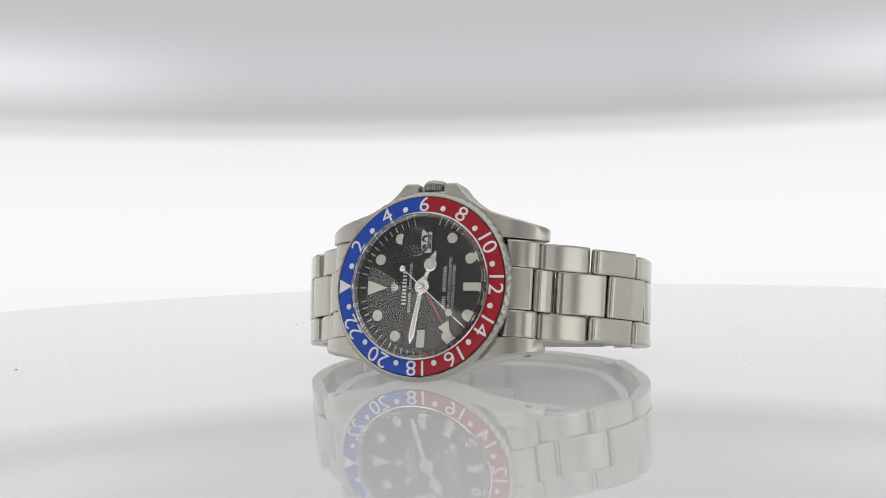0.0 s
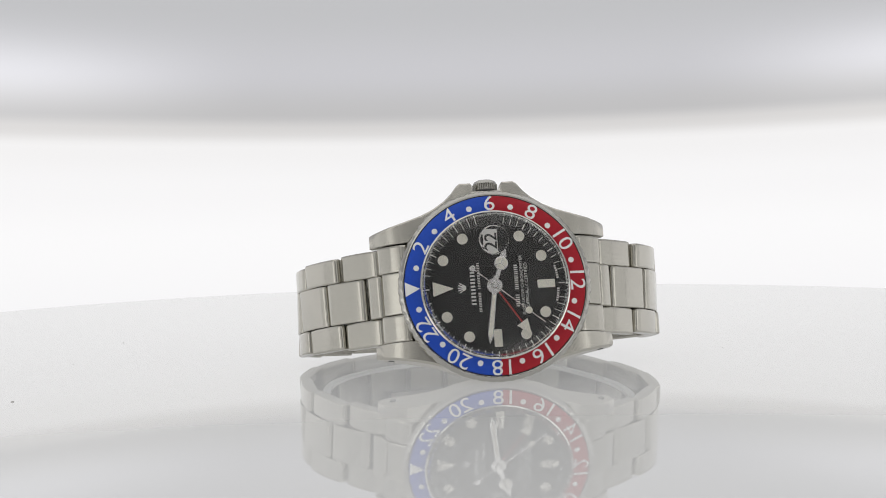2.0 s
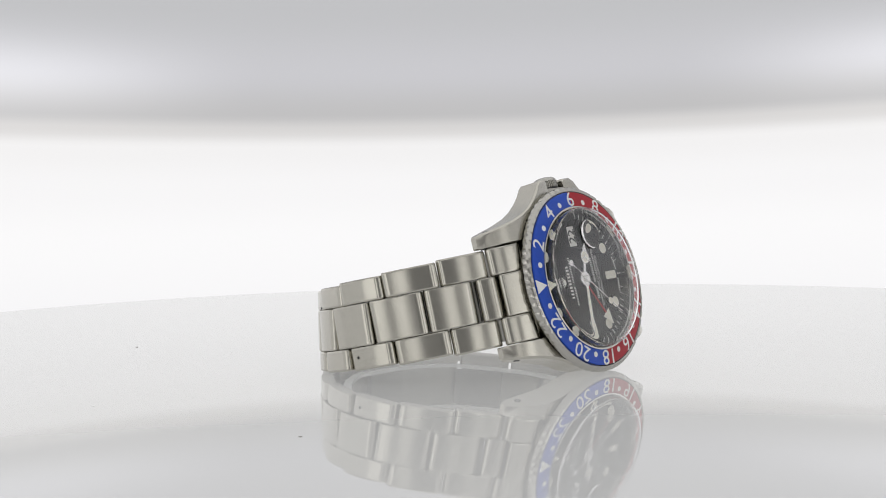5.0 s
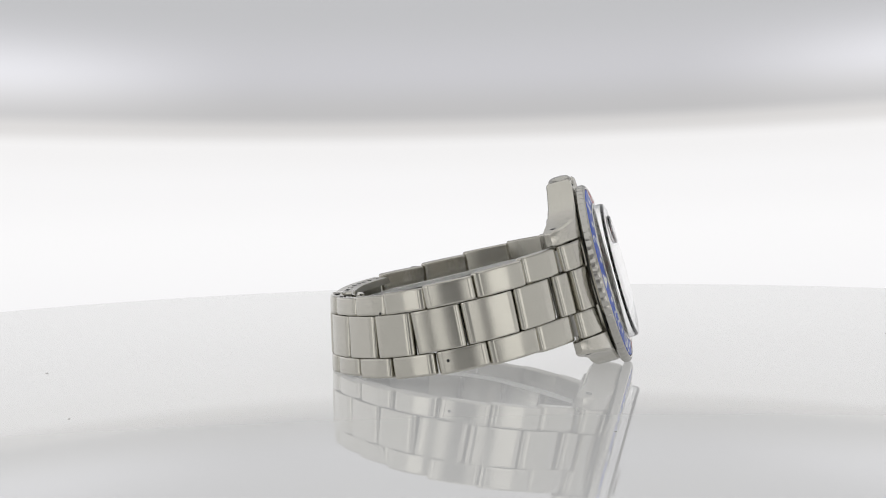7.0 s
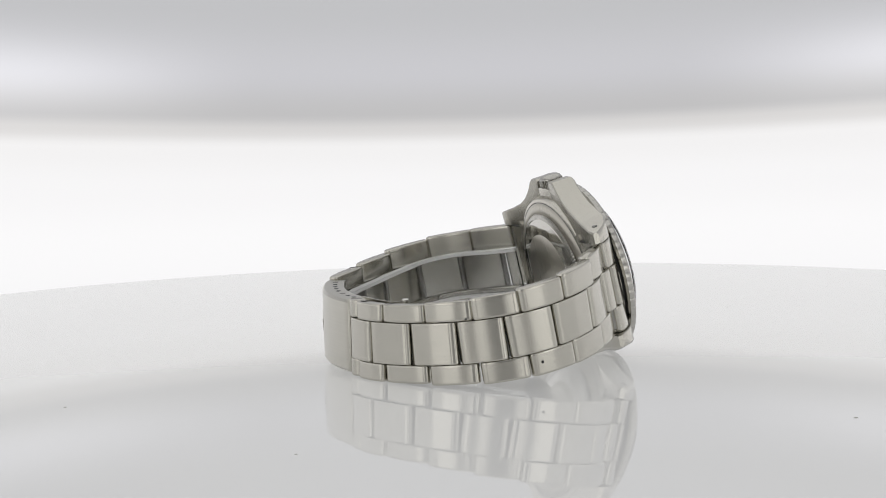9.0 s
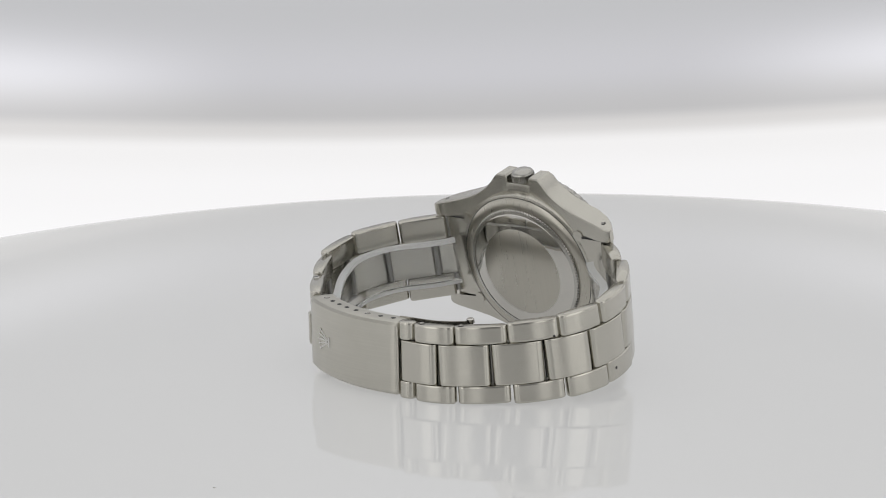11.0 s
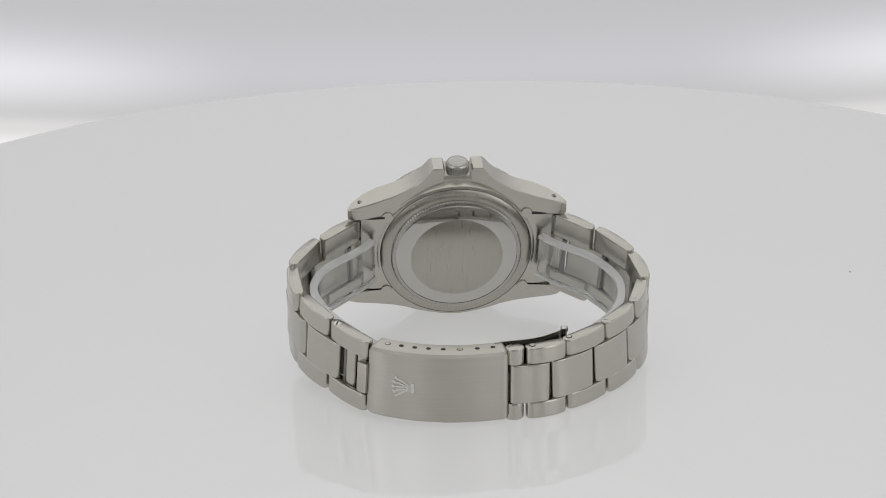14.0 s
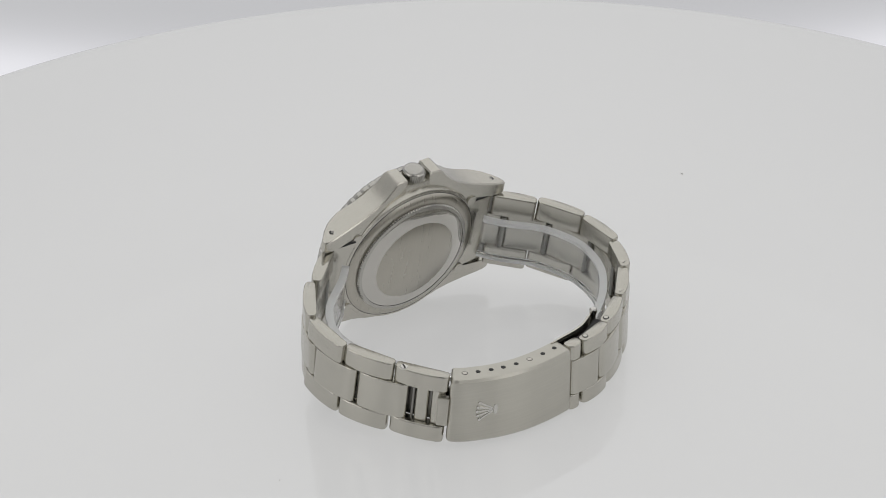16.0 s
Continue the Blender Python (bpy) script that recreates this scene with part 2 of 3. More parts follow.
def tent_outline(steps=48):
    pts = [(-TENT_R, FRONT)]
    for i in range(steps + 1):
        a = math.pi * (1 - i / steps)
        pts.append((TENT_R * math.cos(a), TENT_R * math.sin(a)))
    pts.append((TENT_R, FRONT))
    return pts


def wall_strip(points, z0, z1, thick=3.0):
    """A standing wall with thickness along a line of points (mm)."""
    bm = bmesh.new()
    n = len(points)
    rows = []
    for i, (x, y) in enumerate(points):
        a, b = Vector(points[max(i - 1, 0)]), Vector(points[min(i + 1, n - 1)])
        t = (b - a).normalized()
        o = Vector((-t.y, t.x)) * thick
        rows.append([bm.verts.new((px * MM, py * MM, z * MM)) for px, py, z in ((x, y, z0), (x, y, z1), (x + o.x, y + o.y, z1), (x + o.x, y + o.y, z0))])
    for a, b in zip(rows, rows[1:]):
        for i in range(4):
            j = (i + 1) % 4
            bm.faces.new((a[i], a[j], b[j], b[i]))
    bm.faces.new(rows[0])
    bm.faces.new(rows[-1])
    bmesh.ops.recalc_face_normals(bm, faces=bm.faces)
    return bm


def build_tent():
    tent = tagged(new("light_tent"), "white photo light tent with curved diffuser, glow painted in", "light tent", kind="structure")
    arc = [p for p in tent_outline() if p[1] >= -1]
    part("diffuser_wall", wall_strip(arc, -110, 341), WALL_GLOW, tent, "curved white diffuser sheet with painted glow")
    # Unseen panels and roof, added as glow sources and reflection shapes.
    for s in (-1, 1):
        ends = [(s * TENT_R, -2), (s * TENT_R, -200)]
        part("side_wall", wall_strip(ends if s > 0 else ends[::-1], -110, 340), SIDE_GLOW, tent, "unseen side panel, glow fading upward")
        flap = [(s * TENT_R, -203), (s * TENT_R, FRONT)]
        part("side_flap", wall_strip(flap if s > 0 else flap[::-1], -110, 150), FLAP_GLOW, tent, "unseen lower side panel, glow fading towards the front")
        part("upper_flap", wall_strip(flap if s > 0 else flap[::-1], 150, 340), UPPER_SIDE, tent, "unseen dim upper side panel shaping dial reflections")
    part("front_wall", wall_strip([(TENT_R, FRONT), (-TENT_R, FRONT)], -110, 150), FRONT_GLOW, tent, "unseen glowing lower front panel")
    part("upper_front", wall_strip([(TENT_R, FRONT), (-TENT_R, FRONT)], 150, 340), DIM_UPPER, tent, "unseen dim upper front panel shaping dial reflections")
    part("reflection_panel", wall_strip([(235, FRONT + 4), (-235, FRONT + 4)], -109, 148, 2.0), REFLECTION_PANEL, tent, "added unseen panel, dark in its middle, shaping reflections")
    part("roof", block(-TENT_R, TENT_R, FRONT, TENT_R, 341, 346), ROOF_GLOW, tent, "unseen glowing white roof panel")
    return tent


TENT = build_tent()

bench = tagged(new("bench_top", finish(block(-1200, 1200, -1200, 1200, -380, -350), "bench_top", GROUND_MAT)), "dark grey bench top under the turntable", "bench", kind="structure")

# ---- turntable ----
turntable = tagged(new("turntable"), "round glossy white acrylic photo turntable", "turntable")
part("platter", revolve([(0, 0), (203.0, 0), (205.5, -0.05), (207.4, -0.24), (208.7, -0.65), (209.4, -1.4), (209.6, -2.4), (209.6, -6.8), (209, -8), (0, -8)], 256), ACRYLIC, turntable, "glossy opal acrylic disc with an added glow")
part("pedestal", revolve([(0, -8), (60, -8.2), (60, -30), (42, -40), (42, -330), (110, -338), (110, -350), (0, -350)], 64), BASE_GREY, turntable, "grey metal pedestal")

for k, (x, y, r) in enumerate(((-99.5, -29.0, 0.34), (-75.9, 72.1, 0.24), (-7.1, 94.7, 0.3), (59.9, 8.4, 0.16), (-88.0, 31.0, 0.14), (46.0, -97.0, 0.15))):
    speck = revolve([(0, r * 0.5), (r * 0.6, r * 0.4), (r, 0.02), (0, 0.0)], 9, lambda i, q: q * 0.35 * math.sin(i * 2.4))
    part("dust_speck", speck, DUST, turntable, "grey dust speck", pose(x * MM, y * MM, 0.005 * MM, 0, 0, 40 * k))

# ---- wristwatch ----
watch = tagged(new("wristwatch"), "steel wristwatch with blue and red bezel standing on its side", "wristwatch")
CASE = Matrix(((-0.0053, -0.9970, -0.0777, -1.195 * MM), (0.2502, 0.0739, -0.9654, -30.192 * MM), (0.9682, -0.0245, 0.2491, 19.832 * MM), (0, 0, 0, 1)))
CASE = Matrix.LocRotScale(CASE.to_translation(), CASE.to_quaternion().normalized(), None)


def dial_pose(angle, r, z, tilt=0.0):
    """A pose on the dial: angle clockwise from twelve, local y pointing outward."""
    a = -angle
    return pose(0, 0, 0, 0, 0, a) @ pose(0, r * MM, z * MM, tilt, 0, 0)


def build_case():
    body = revolve([(15.6, -9.0), (15.6, -2.55), (18.5, -2.55), (18.8, -2.8), (18.8, -7.6), (18.2, -8.8), (17.4, -9.0), (15.6, -9.0)], 120)
    pieces = [body]
    for sx in (-1, 1):
        for sy in (-1, 1):
            secs = []
            for y, xo, xi, zt, zb in ((0, 18.7, 16.4, -1.9, -8.0), (5, 18.5, 15.8, -1.9, -8.0), (9, 17.3, 13.7, -1.9, -8.2), (11, 16.4, 12.0, -2.0, -8.3), (14, 15.4, 10.3, -2.2, -8.6),
                                      (18, 14.5, 10.3, -2.7, -9.0), (21, 13.9, 10.3, -4.0, -9.4), (23.0, 13.5, 10.3, -5.6, -9.6), (24.3, 13.2, 10.3, -7.1, -9.5), (24.9, 12.9, 10.5, -8.0, -9.2)):
                zt = min(zt, -2.5)
                c = min(0.34, (zt - zb) * 0.3)
                ring = [(xi, zb), (xo - c, zb), (xo, zb + c), (xo, zt - c * 1.4), (xo - c * 1.4, zt), (xi + 0.15, zt), (xi, zt - 0.15), (xi, zb + 0.2)]
                secs.append([(sx * x, sy * y, z) for x, z in ring])
            if sx < 0:
                pieces.append(loft(secs))
    for sy in (-1, 1):
        secs = []
        for y, xo, xi, zt, zb in ((3.0, 21.9, 16.0, -2.9, -7.6), (3.35, 22.3, 16.0, -2.7, -7.8), (5.6, 22.3, 16.0, -2.6, -7.9), (6.3, 21.8, 16.0, -2.4, -8.0), (7.5, 20.3, 15.2, -2.2, -8.1), (9.2, 18.7, 13.7, -2.1, -8.3), (11.6, 17.1, 11.8, -2.1, -8.4),
                                  (14.2, 15.9, 10.3, -2.2, -8.6), (18, 14.7, 10.3, -2.7, -9.0), (21, 14.0, 10.3, -4.0, -9.4), (23.0, 13.5, 10.3, -5.6, -9.6), (24.3, 13.2, 10.3, -7.1, -9.5), (24.9, 12.9, 10.5, -8.0, -9.2)):
            zt = min(zt, -2.5)
            c = min(0.26, (zt - zb) * 0.3)
            ring = [(xi, zb), (xo - c, zb), (xo, zb + c), (xo, zt - c * 1.4), (xo - c * 1.4, zt), (xi + 0.15, zt), (xi, zt - 0.15), (xi, zb + 0.2)]
            secs.append([(x, sy * y, z) for x, z in ring])
        pieces.append(loft(secs))
    case = part("case", body, CASE_STEEL, watch, "satin steel case middle", CASE)
    for k, bm in enumerate(pieces[1:]):
        part("lug" if k < 2 else "crown_guard", bm, CASE_STEEL, case, smooth=28)
    # solid dark ring paints the shade between bezel and case
    part("bezel_gap_shade", revolve([(16.0, -2.2), (18.6, -2.2), (18.6, -2.8), (16.0, -2.8), (16.0, -2.2)], 96), DARK_JOINT_SHADE, case, "dark ring standing in for shade under the bezel")
    # the shoulder between the crown guards; dark disc paints shade under the crown
    part("crown_shoulder", block(16.0, 20.5, -3.5, 3.5, -7.7, -2.75, 0.25), CASE_STEEL, case)
    part("crown_gap_shade", revolve([(0, 0.5), (2.45, 0.5), (2.45, 0.0), (0, 0.0)], 40), DARK_JOINT_SHADE, case, "dark disc standing in for shade under the crown", pose(20.45 * MM, 0, -5.2 * MM, 0, 90, 0))
    # pin holes through the lugs
    for sx in (-1, 1):
        for sy in (-1, 1):
            m = pose(sx * 13.70 * MM, sy * 21.95 * MM, -7.3 * MM, 0, sx * 90, sy * sx * 10)
            part("lug_hole", revolve([(0, 0.06), (0.68, 0.06), (0.68, -0.5), (0, -0.5)], 20), DARK_JOINT_SHADE, case, "dark pin hole", m)
            part("spring_bar_end", revolve([(0, 0.12), (0.38, 0.1), (0.42, 0.0), (0.42, -0.4)], 16), SHADED_PIN_STEEL, case, "", m)
    return case


case = build_case()


def build_back():
    flange = revolve([(0, -8.9), (17.4, -8.9), (17.4, -9.4), (16.8, -9.8), (15.5, -10.0), (0, -10.0)], 120)
    part("case_back_flange", flange, BACK_STEEL, watch, "brushed steel back flange", CASE @ pose(0, 0, 0.4 * MM))
    ring = revolve([(14.0, -9.6), (15.08, -9.6), (15.08, -10.45), (14.85, -10.75), (14.0, -10.9)], 384, lambda i, r: (-0.32 if i % 3 == 0 and r > 14.5 else 0.0))
    part("case_back_knurl", ring, BEZEL_STEEL, watch, "finely notched steel ring", CASE @ pose(0, 0, 0.5 * MM), smooth=20)
    dome = revolve([(14.6, -9.6), (14.6, -10.55), (14.45, -10.72), (13.6, -10.93), (12.6, -11.16), (11.6, -11.38), (10.55, -11.56)], 128)
    part("case_back_ring", dome, MIRROR_STEEL, watch, "mirror-polished steel ring", CASE @ pose(0, 0, 0.5 * MM))
    disc = revolve([(0, -11.6), (10.5, -11.57), (10.6, -11.5), (10.6, -10.8), (0, -10.8)], 96)
    part("case_back", disc, BACK_STEEL, watch, "brushed steel back disc", CASE @ pose(0, 0, 0.5 * MM))
    part("back_groove", revolve([(17.3, -9.0), (17.52, -9.02), (17.52, -8.5), (17.3, -8.5), (17.3, -9.0)], 120), DARK_JOINT_SHADE, watch, "thin dark groove round the back", CASE)
    # sheet end pieces that fit round the case between the lugs
    for sy in (-1, 1):
        arc = [(17.65 * math.sin(radians(a)), 17.65 * math.cos(radians(a))) for a in range(-34, 35, 4)]
        ears = [(10.2, 21.9), (-10.2, 21.9)]
        bm = prism([(x, sy * y) for x, y in arc + ears], -8.75, -6.0)
        for sx in (-1, 1):
            bm = merge(bm, prism([(sx * 10.4 + 1.25 * math.cos(v * math.pi / 9), sy * 15.9 + 1.25 * math.sin(v * math.pi / 9)) for v in range(18)], -9.12, -7.6))
        end = part("end_piece", bm, CASE_STEEL, watch, "steel end piece between the lugs", CASE, smooth=25)
        part("seam", block(10.14, 10.46, sy * 19.4 - 2.4, sy * 19.4 + 2.9, -9.3, -8.4), DARK_JOINT_SHADE, end, "dark seam beside the lug")


build_back()


def build_crown():
    n = 140
    bm = revolve([(0, 2.95), (1.0, 2.91), (1.7, 2.76), (2.2, 2.5), (2.45, 2.18), (2.52, 1.95), (2.66, 1.85), (2.66, 0.45), (2.45, 0.15), (1.6, 0.1), (1.6, -1.0), (0, -1.0)], n,
                 lambda i, r: (-0.3 * (i % 4 in (0, 1)) if r > 2.6 else 0.0))
    part("crown", bm, BEZEL_STEEL, watch, "fluted steel winding crown", CASE @ pose(20.35 * MM, 0, -5.4 * MM, 0, 90, 0), smooth=25)


build_crown()


def build_bezel():
    n = 240
    rim = revolve([(19.0, -0.38), (19.25, -0.25), (19.75, -0.5), (20.05, -1.0), (20.05, -1.9), (19.6, -2.3), (18.0, -2.3), (18.0, -1.3), (19.0, -1.25), (19.0, -0.38)], n,
                  lambda i, r: (-0.18 * max(0.0, math.cos(math.pi * ((i % 4) - 2) / 2)) ** 1 if r > 19.5 else 0.0))
    bezel = part("bezel", rim, BEZEL_STEEL, watch, "coin-edged steel bezel ring", CASE, smooth=30)
    for name, mat, start, lab in (("bezel_insert", BLUE, -90, "blue anodised half of the insert"), ("bezel_insert", RED, 90, "red anodised half of the insert")):
        secs = []
        for k in range(61):
            a = radians(start + 3 * k)
            prof = ((15.45, 0.15), (15.6, 0.20), (18.65, -0.18), (18.8, -0.35), (18.8, -1.2), (15.45, -1.2))
            secs.append([(r * math.sin(a), r * math.cos(a), z) for r, z in prof])
        part(name, loft(secs), mat, bezel, lab)

    def insert_z(r):
        return 0.20 - (r - 15.6) * 0.1246

    tilt = -math.degrees(math.atan(0.1246))
    for k in range(1, 24):
        if k % 2 == 0:
            part("numeral", writing(str(k), 4.5, 0.03, 0.0), SILVER_PRINT, bezel, "", dial_pose(15 * k, 17.25, insert_z(17.25) + 0.035, tilt) @ Matrix.Diagonal((1.14, 1, 1, 1)), smooth=0)
        else:
            part("bezel_dot", revolve([(0, 0.05), (0.55, 0.05), (0.6, 0), (0.6, -0.1)], 20), SILVER_PRINT, bezel, "", dial_pose(15 * k, 16.7, insert_z(16.7) + 0.02, tilt))
    part("bezel_triangle", prism([(0, -1.55), (1.5, 1.5), (-1.5, 1.5)], -0.05, 0.05), SILVER_PRINT, bezel, "silver triangle", dial_pose(0, 17.2, insert_z(17.2) + 0.03, tilt), smooth=0)
    part("joint", revolve([(18.75, -0.5), (19.02, -0.42), (19.02, -1.0), (18.75, -1.0), (18.75, -0.5)], 120), DARK_JOINT_SHADE, bezel, "thin dark joint round the insert")
    part("inner_lip", revolve([(15.12, 0.35), (15.3, 0.5), (15.58, 0.4), (15.6, 0.1), (15.36, -1.2), (15.12, -1.2), (15.12, 0.35)], 120), POLISHED, bezel, "polished inner lip")


build_bezel()

DIAL_Z = -2.2


def build_dial():
    z = DIAL_Z
    dial = part("dial", revolve([(0, z), (15.3, z), (15.3, z - 0.6), (0, z - 0.6)], 96), DIAL_BLACK, watch, "matt black dial", CASE)
    part("chapter_ring", revolve([(15.15, z + 0.02), (15.2, z + 2.3), (15.4, z + 2.3), (15.4, z - 0.3), (15.15, z - 0.3), (15.15, z + 0.02)], 96), POLISHED, dial, "steel inner ring")
    for h in range(12):
        a = 30 * h
        if h == 0:
            part("hour_marker", prism(rounded([(0, -2.3), (1.55, 2.1), (-1.55, 2.1)], 0.2), -0.05, 0.14), LUME, dial, "cream triangle marker", dial_pose(a, 10.75, z + 0.06))
        elif h in (6, 9):
            part("hour_marker", prism(rounded([(-0.85, -1.85), (0.85, -1.85), (0.85, 1.85), (-0.85, 1.85)], 0.2), -0.05, 0.14), LUME, dial, "cream baton marker", dial_pose(a, 10.9, z + 0.06))
        elif h != 3:
            part("hour_marker", revolve([(0, 0.15), (0.95, 0.13), (1.15, 0.05), (1.15, -0.05)], 24), LUME, dial, "cream round marker", dial_pose(a, 11.9, z + 0.06))
    for k in range(60):
        if k % 30 in (1, 29) or 14 <= k <= 16:
            continue
        w = 0.11 if k % 5 == 0 else 0.07
        part("minute_mark", prism([(-w, -0.65), (w, -0.65), (w, 0.65), (-w, 0.65)], 0, 0.03), DIAL_PRINT, dial, "", dial_pose(6 * k, 14.15, z + 0.005), smooth=0)
    for side in (-1, 1):
        for k in range(6):
            part("print_bar", prism([(-0.16, -0.24), (0.16, -0.24), (0.16, 0.24), (-0.16, 0.24)], 0, 0.02), DIAL_PRINT, dial, "", dial_pose(180 + side * (5 + 2.1 * k), 13.45, z + 0.005), smooth=0)
    # date opening
    win = pose(9.5 * MM, 0, (z + 0.03) * MM)
    date = part("date_window", prism([(-2.2, -1.26), (2.2, -1.26), (2.2, 1.26), (-2.2, 1.26)], 0, 0.03), WHITE_DISC, dial, "white date disc", win, smooth=0)
    part("date_numeral", writing("22", 3.2, 0.02, 0.035), INK, date, "", pose(0, 0, 0.05 * MM), smooth=0)
    # maker's lines stay plain bars, other lines are lettered
    dice = random.Random(5)
    for y, w, hgt, n, space in ((4.45, 7.3, 0.98, 5, -1), (3.15, 10.4, 0.58, 15, 6), (-4.7, 9.0, 0.78, 10, 3)):
        cells = []
        step = w / n
        for k in range(n):
            if k == space:
                continue
            x, stem = -w / 2 + step * k, step * dice.uniform(0.2, 0.28)
            for x0, x1, y0, y1 in ((x, x + stem, -0.5, 0.5), (x + step * 0.75 - stem, x + step * 0.75, -0.5, 0.5)):
                cells.append(prism([(x0, y0 * hgt), (x1, y0 * hgt), (x1, y1 * hgt), (x0, y1 * hgt)], 0, 0.03))
        part("print_bar", merge(*cells), DIAL_PRINT, dial, "row of plain printed bars", pose(0, y * MM, (z + 0.005) * MM), smooth=0)
    for y, words in ((-5.85, "SUPERLATIVE CHRONOMETER"), (-6.75, "OFFICIALLY CERTIFIED")):
        part("dial_writing", writing(words, 0.92, 0.015), DIAL_PRINT, dial, "small white lettering", pose(0, y * MM, (z + 0.02) * MM), smooth=0)
    fan = []
    for k in range(5):
        ang = radians(-32 + 16 * k)
        fan.append(prism([(0.12 * j + math.sin(ang) * q, math.cos(ang) * q) for j, q in ((-1, 0.25), (1, 0.25), (0.6, 1.5), (-0.6, 1.5))], 0, 0.04))
    part("emblem", merge(*fan), DIAL_PRINT, dial, "small white fan-shaped emblem", pose(0, 5.6 * MM, (z + 0.005) * MM) @ Matrix.Scale(1.35, 4), smooth=0)

    def pointer(name, outline, ang, zz, mat, lab, thick=0.16):
        return part(name, prism(outline, 0, thick), mat, watch, lab, CASE @ dial_pose(ang, 0, z + zz), smooth=20)

    hour = pointer("hour_hand", [(-0.45, -1.6), (0.45, -1.6), (0.42, 3.2), (0.42, 6.4), (0.75, 6.4), (0, 8.2), (-0.75, 6.4), (-0.42, 6.4), (-0.42, 3.2)], 110, 0.75, HAND_STEEL, "steel hour hand with round lume spot")
    part("lume_spot", revolve([(0, 0.24), (1.1, 0.24), (1.4, 0.2), (1.4, 0.0)], 28), LUME, hour, "cream round lume", pose(0, 4.9 * MM, 0))
    spokes = [prism([(math.cos(v) * q - math.sin(v) * e, math.sin(v) * q + math.cos(v) * e) for q, e in ((0, -0.1), (1.3, -0.1), (1.3, 0.1), (0, 0.1))], 0.2, 0.28) for v in (math.pi / 2, math.pi * 7 / 6, math.pi * 11 / 6)]
    spokes.append(revolve([(1.22, 0.2), (1.22, 0.29), (1.46, 0.27), (1.48, 0.0), (1.22, 0.0), (1.22, 0.2)], 28))
    part("spot_frame", merge(*spokes), HAND_STEEL, hour, "steel ring with three spokes", pose(0, 4.9 * MM, 0), smooth=20)
    minute = pointer("minute_hand", [(-0.42, -2.0), (0.42, -2.0), (0.62, 10.5), (0, 12.4), (-0.62, 10.5)], 279.0, 1.05, HAND_STEEL, "steel minute hand")
    part("lume_strip", prism([(-0.28, 2.0), (0.28, 2.0), (0.42, 10.2), (0, 11.4), (-0.42, 10.2)], 0.1, 0.2), LUME, minute, "cream lume strip", smooth=0)
    gmt = pointer("second_time_hand", [(-0.16, -1.5), (0.16, -1.5), (0.16, 9.6), (-0.16, 9.6)], 236.5, 0.45, RED_PAINT, "thin red hand with cream triangle")
    part("triangle_tip", prism([(-1.35, 9.4), (1.35, 9.4), (0, 12.6)], 0.0, 0.2), LUME, gmt, "cream triangle", smooth=0)
    sec = pointer("seconds_hand", [(-0.1, -5.8), (0.1, -5.8), (0.1, 12.9), (-0.1, 12.9)], 220, 1.4, HAND_STEEL, "thin steel seconds hand", 0.1)
    part("lume_spot", revolve([(0, 0.16), (0.65, 0.14), (0.75, 0.05), (0.75, 0)], 20), LUME, sec, "small cream lume spot", pose(0, 8.7 * MM, 0))
    part("counterweight", revolve([(0, 0.16), (0.65, 0.14), (0.7, 0)], 20), HAND_STEEL, sec, "", pose(0, -5.8 * MM, 0))
    part("centre_cap", revolve([(0, 1.75), (0.5, 1.72), (0.7, 1.5), (0.75, 1.2), (1.5, 1.2), (1.65, 1.05), (1.65, 0.0)], 36), HAND_STEEL, watch, "steel centre cap", CASE @ pose(0, 0, z * MM))


build_dial()


def build_crystal():
    outer = [(0, 2.78), (6, 2.75), (11, 2.66), (13.8, 2.57), (14.35, 2.53), (14.65, 2.44), (14.85, 2.25), (14.96, 1.95), (15.0, 1.5), (15.05, -0.4)]
    inner = [(14.72, -0.4), (14.7, 1.6), (14.62, 1.85), (14.42, 1.97), (14.1, 2.02), (11, 2.11), (6, 2.2), (0, 2.23)]
    lens = revolve([(0, 0.78), (1.0, 0.76), (2.0, 0.69), (2.7, 0.6), (2.95, 0.53), (3.1, 0.4), (3.15, 0.1), (3.15, -0.15), (0, -0.15)], 64)
    bmesh.ops.transform(lens, matrix=pose(8.9 * MM, 0, 2.68 * MM, 0, 1.4, 0), verts=lens.verts)
    # the lens is one piece of acrylic with the crystal, so the two skins are joined and then told apart again
    solids = []
    for bm in (revolve(outer + inner, 96), lens):
        solids.append(new("solid", finish(bm, "solid", CRYSTAL, 0)))
    join = solids[0].modifiers.new("join", "BOOLEAN")
    join.operation, join.object, join.solver = "UNION", solids[1], "EXACT"
    whole = bpy.data.meshes.new_from_object(solids[0].evaluated_get(bpy.context.evaluated_depsgraph_get()))
    for ob in solids:
        bpy.data.objects.remove(ob)

    def on_lens(f):
        p = f.calc_center_median() / MM
        return math.hypot(p.x - 8.9, p.y) < 3.2 and p.z > 2.72 - 0.013 * (p.x - 6)

    for name, keep, label in (("crystal", False, "domed clear acrylic crystal"), ("magnifier", True, "clear round date magnifier")):
        bm = bmesh.new()
        bm.from_mesh(whole)
        bmesh.ops.delete(bm, geom=[f for f in bm.faces if on_lens(f) != keep], context="FACES")
        ob = part(name, bm, CRYSTAL, watch, label, CASE, smooth=40)
        ob.visible_shadow = False


build_crystal()

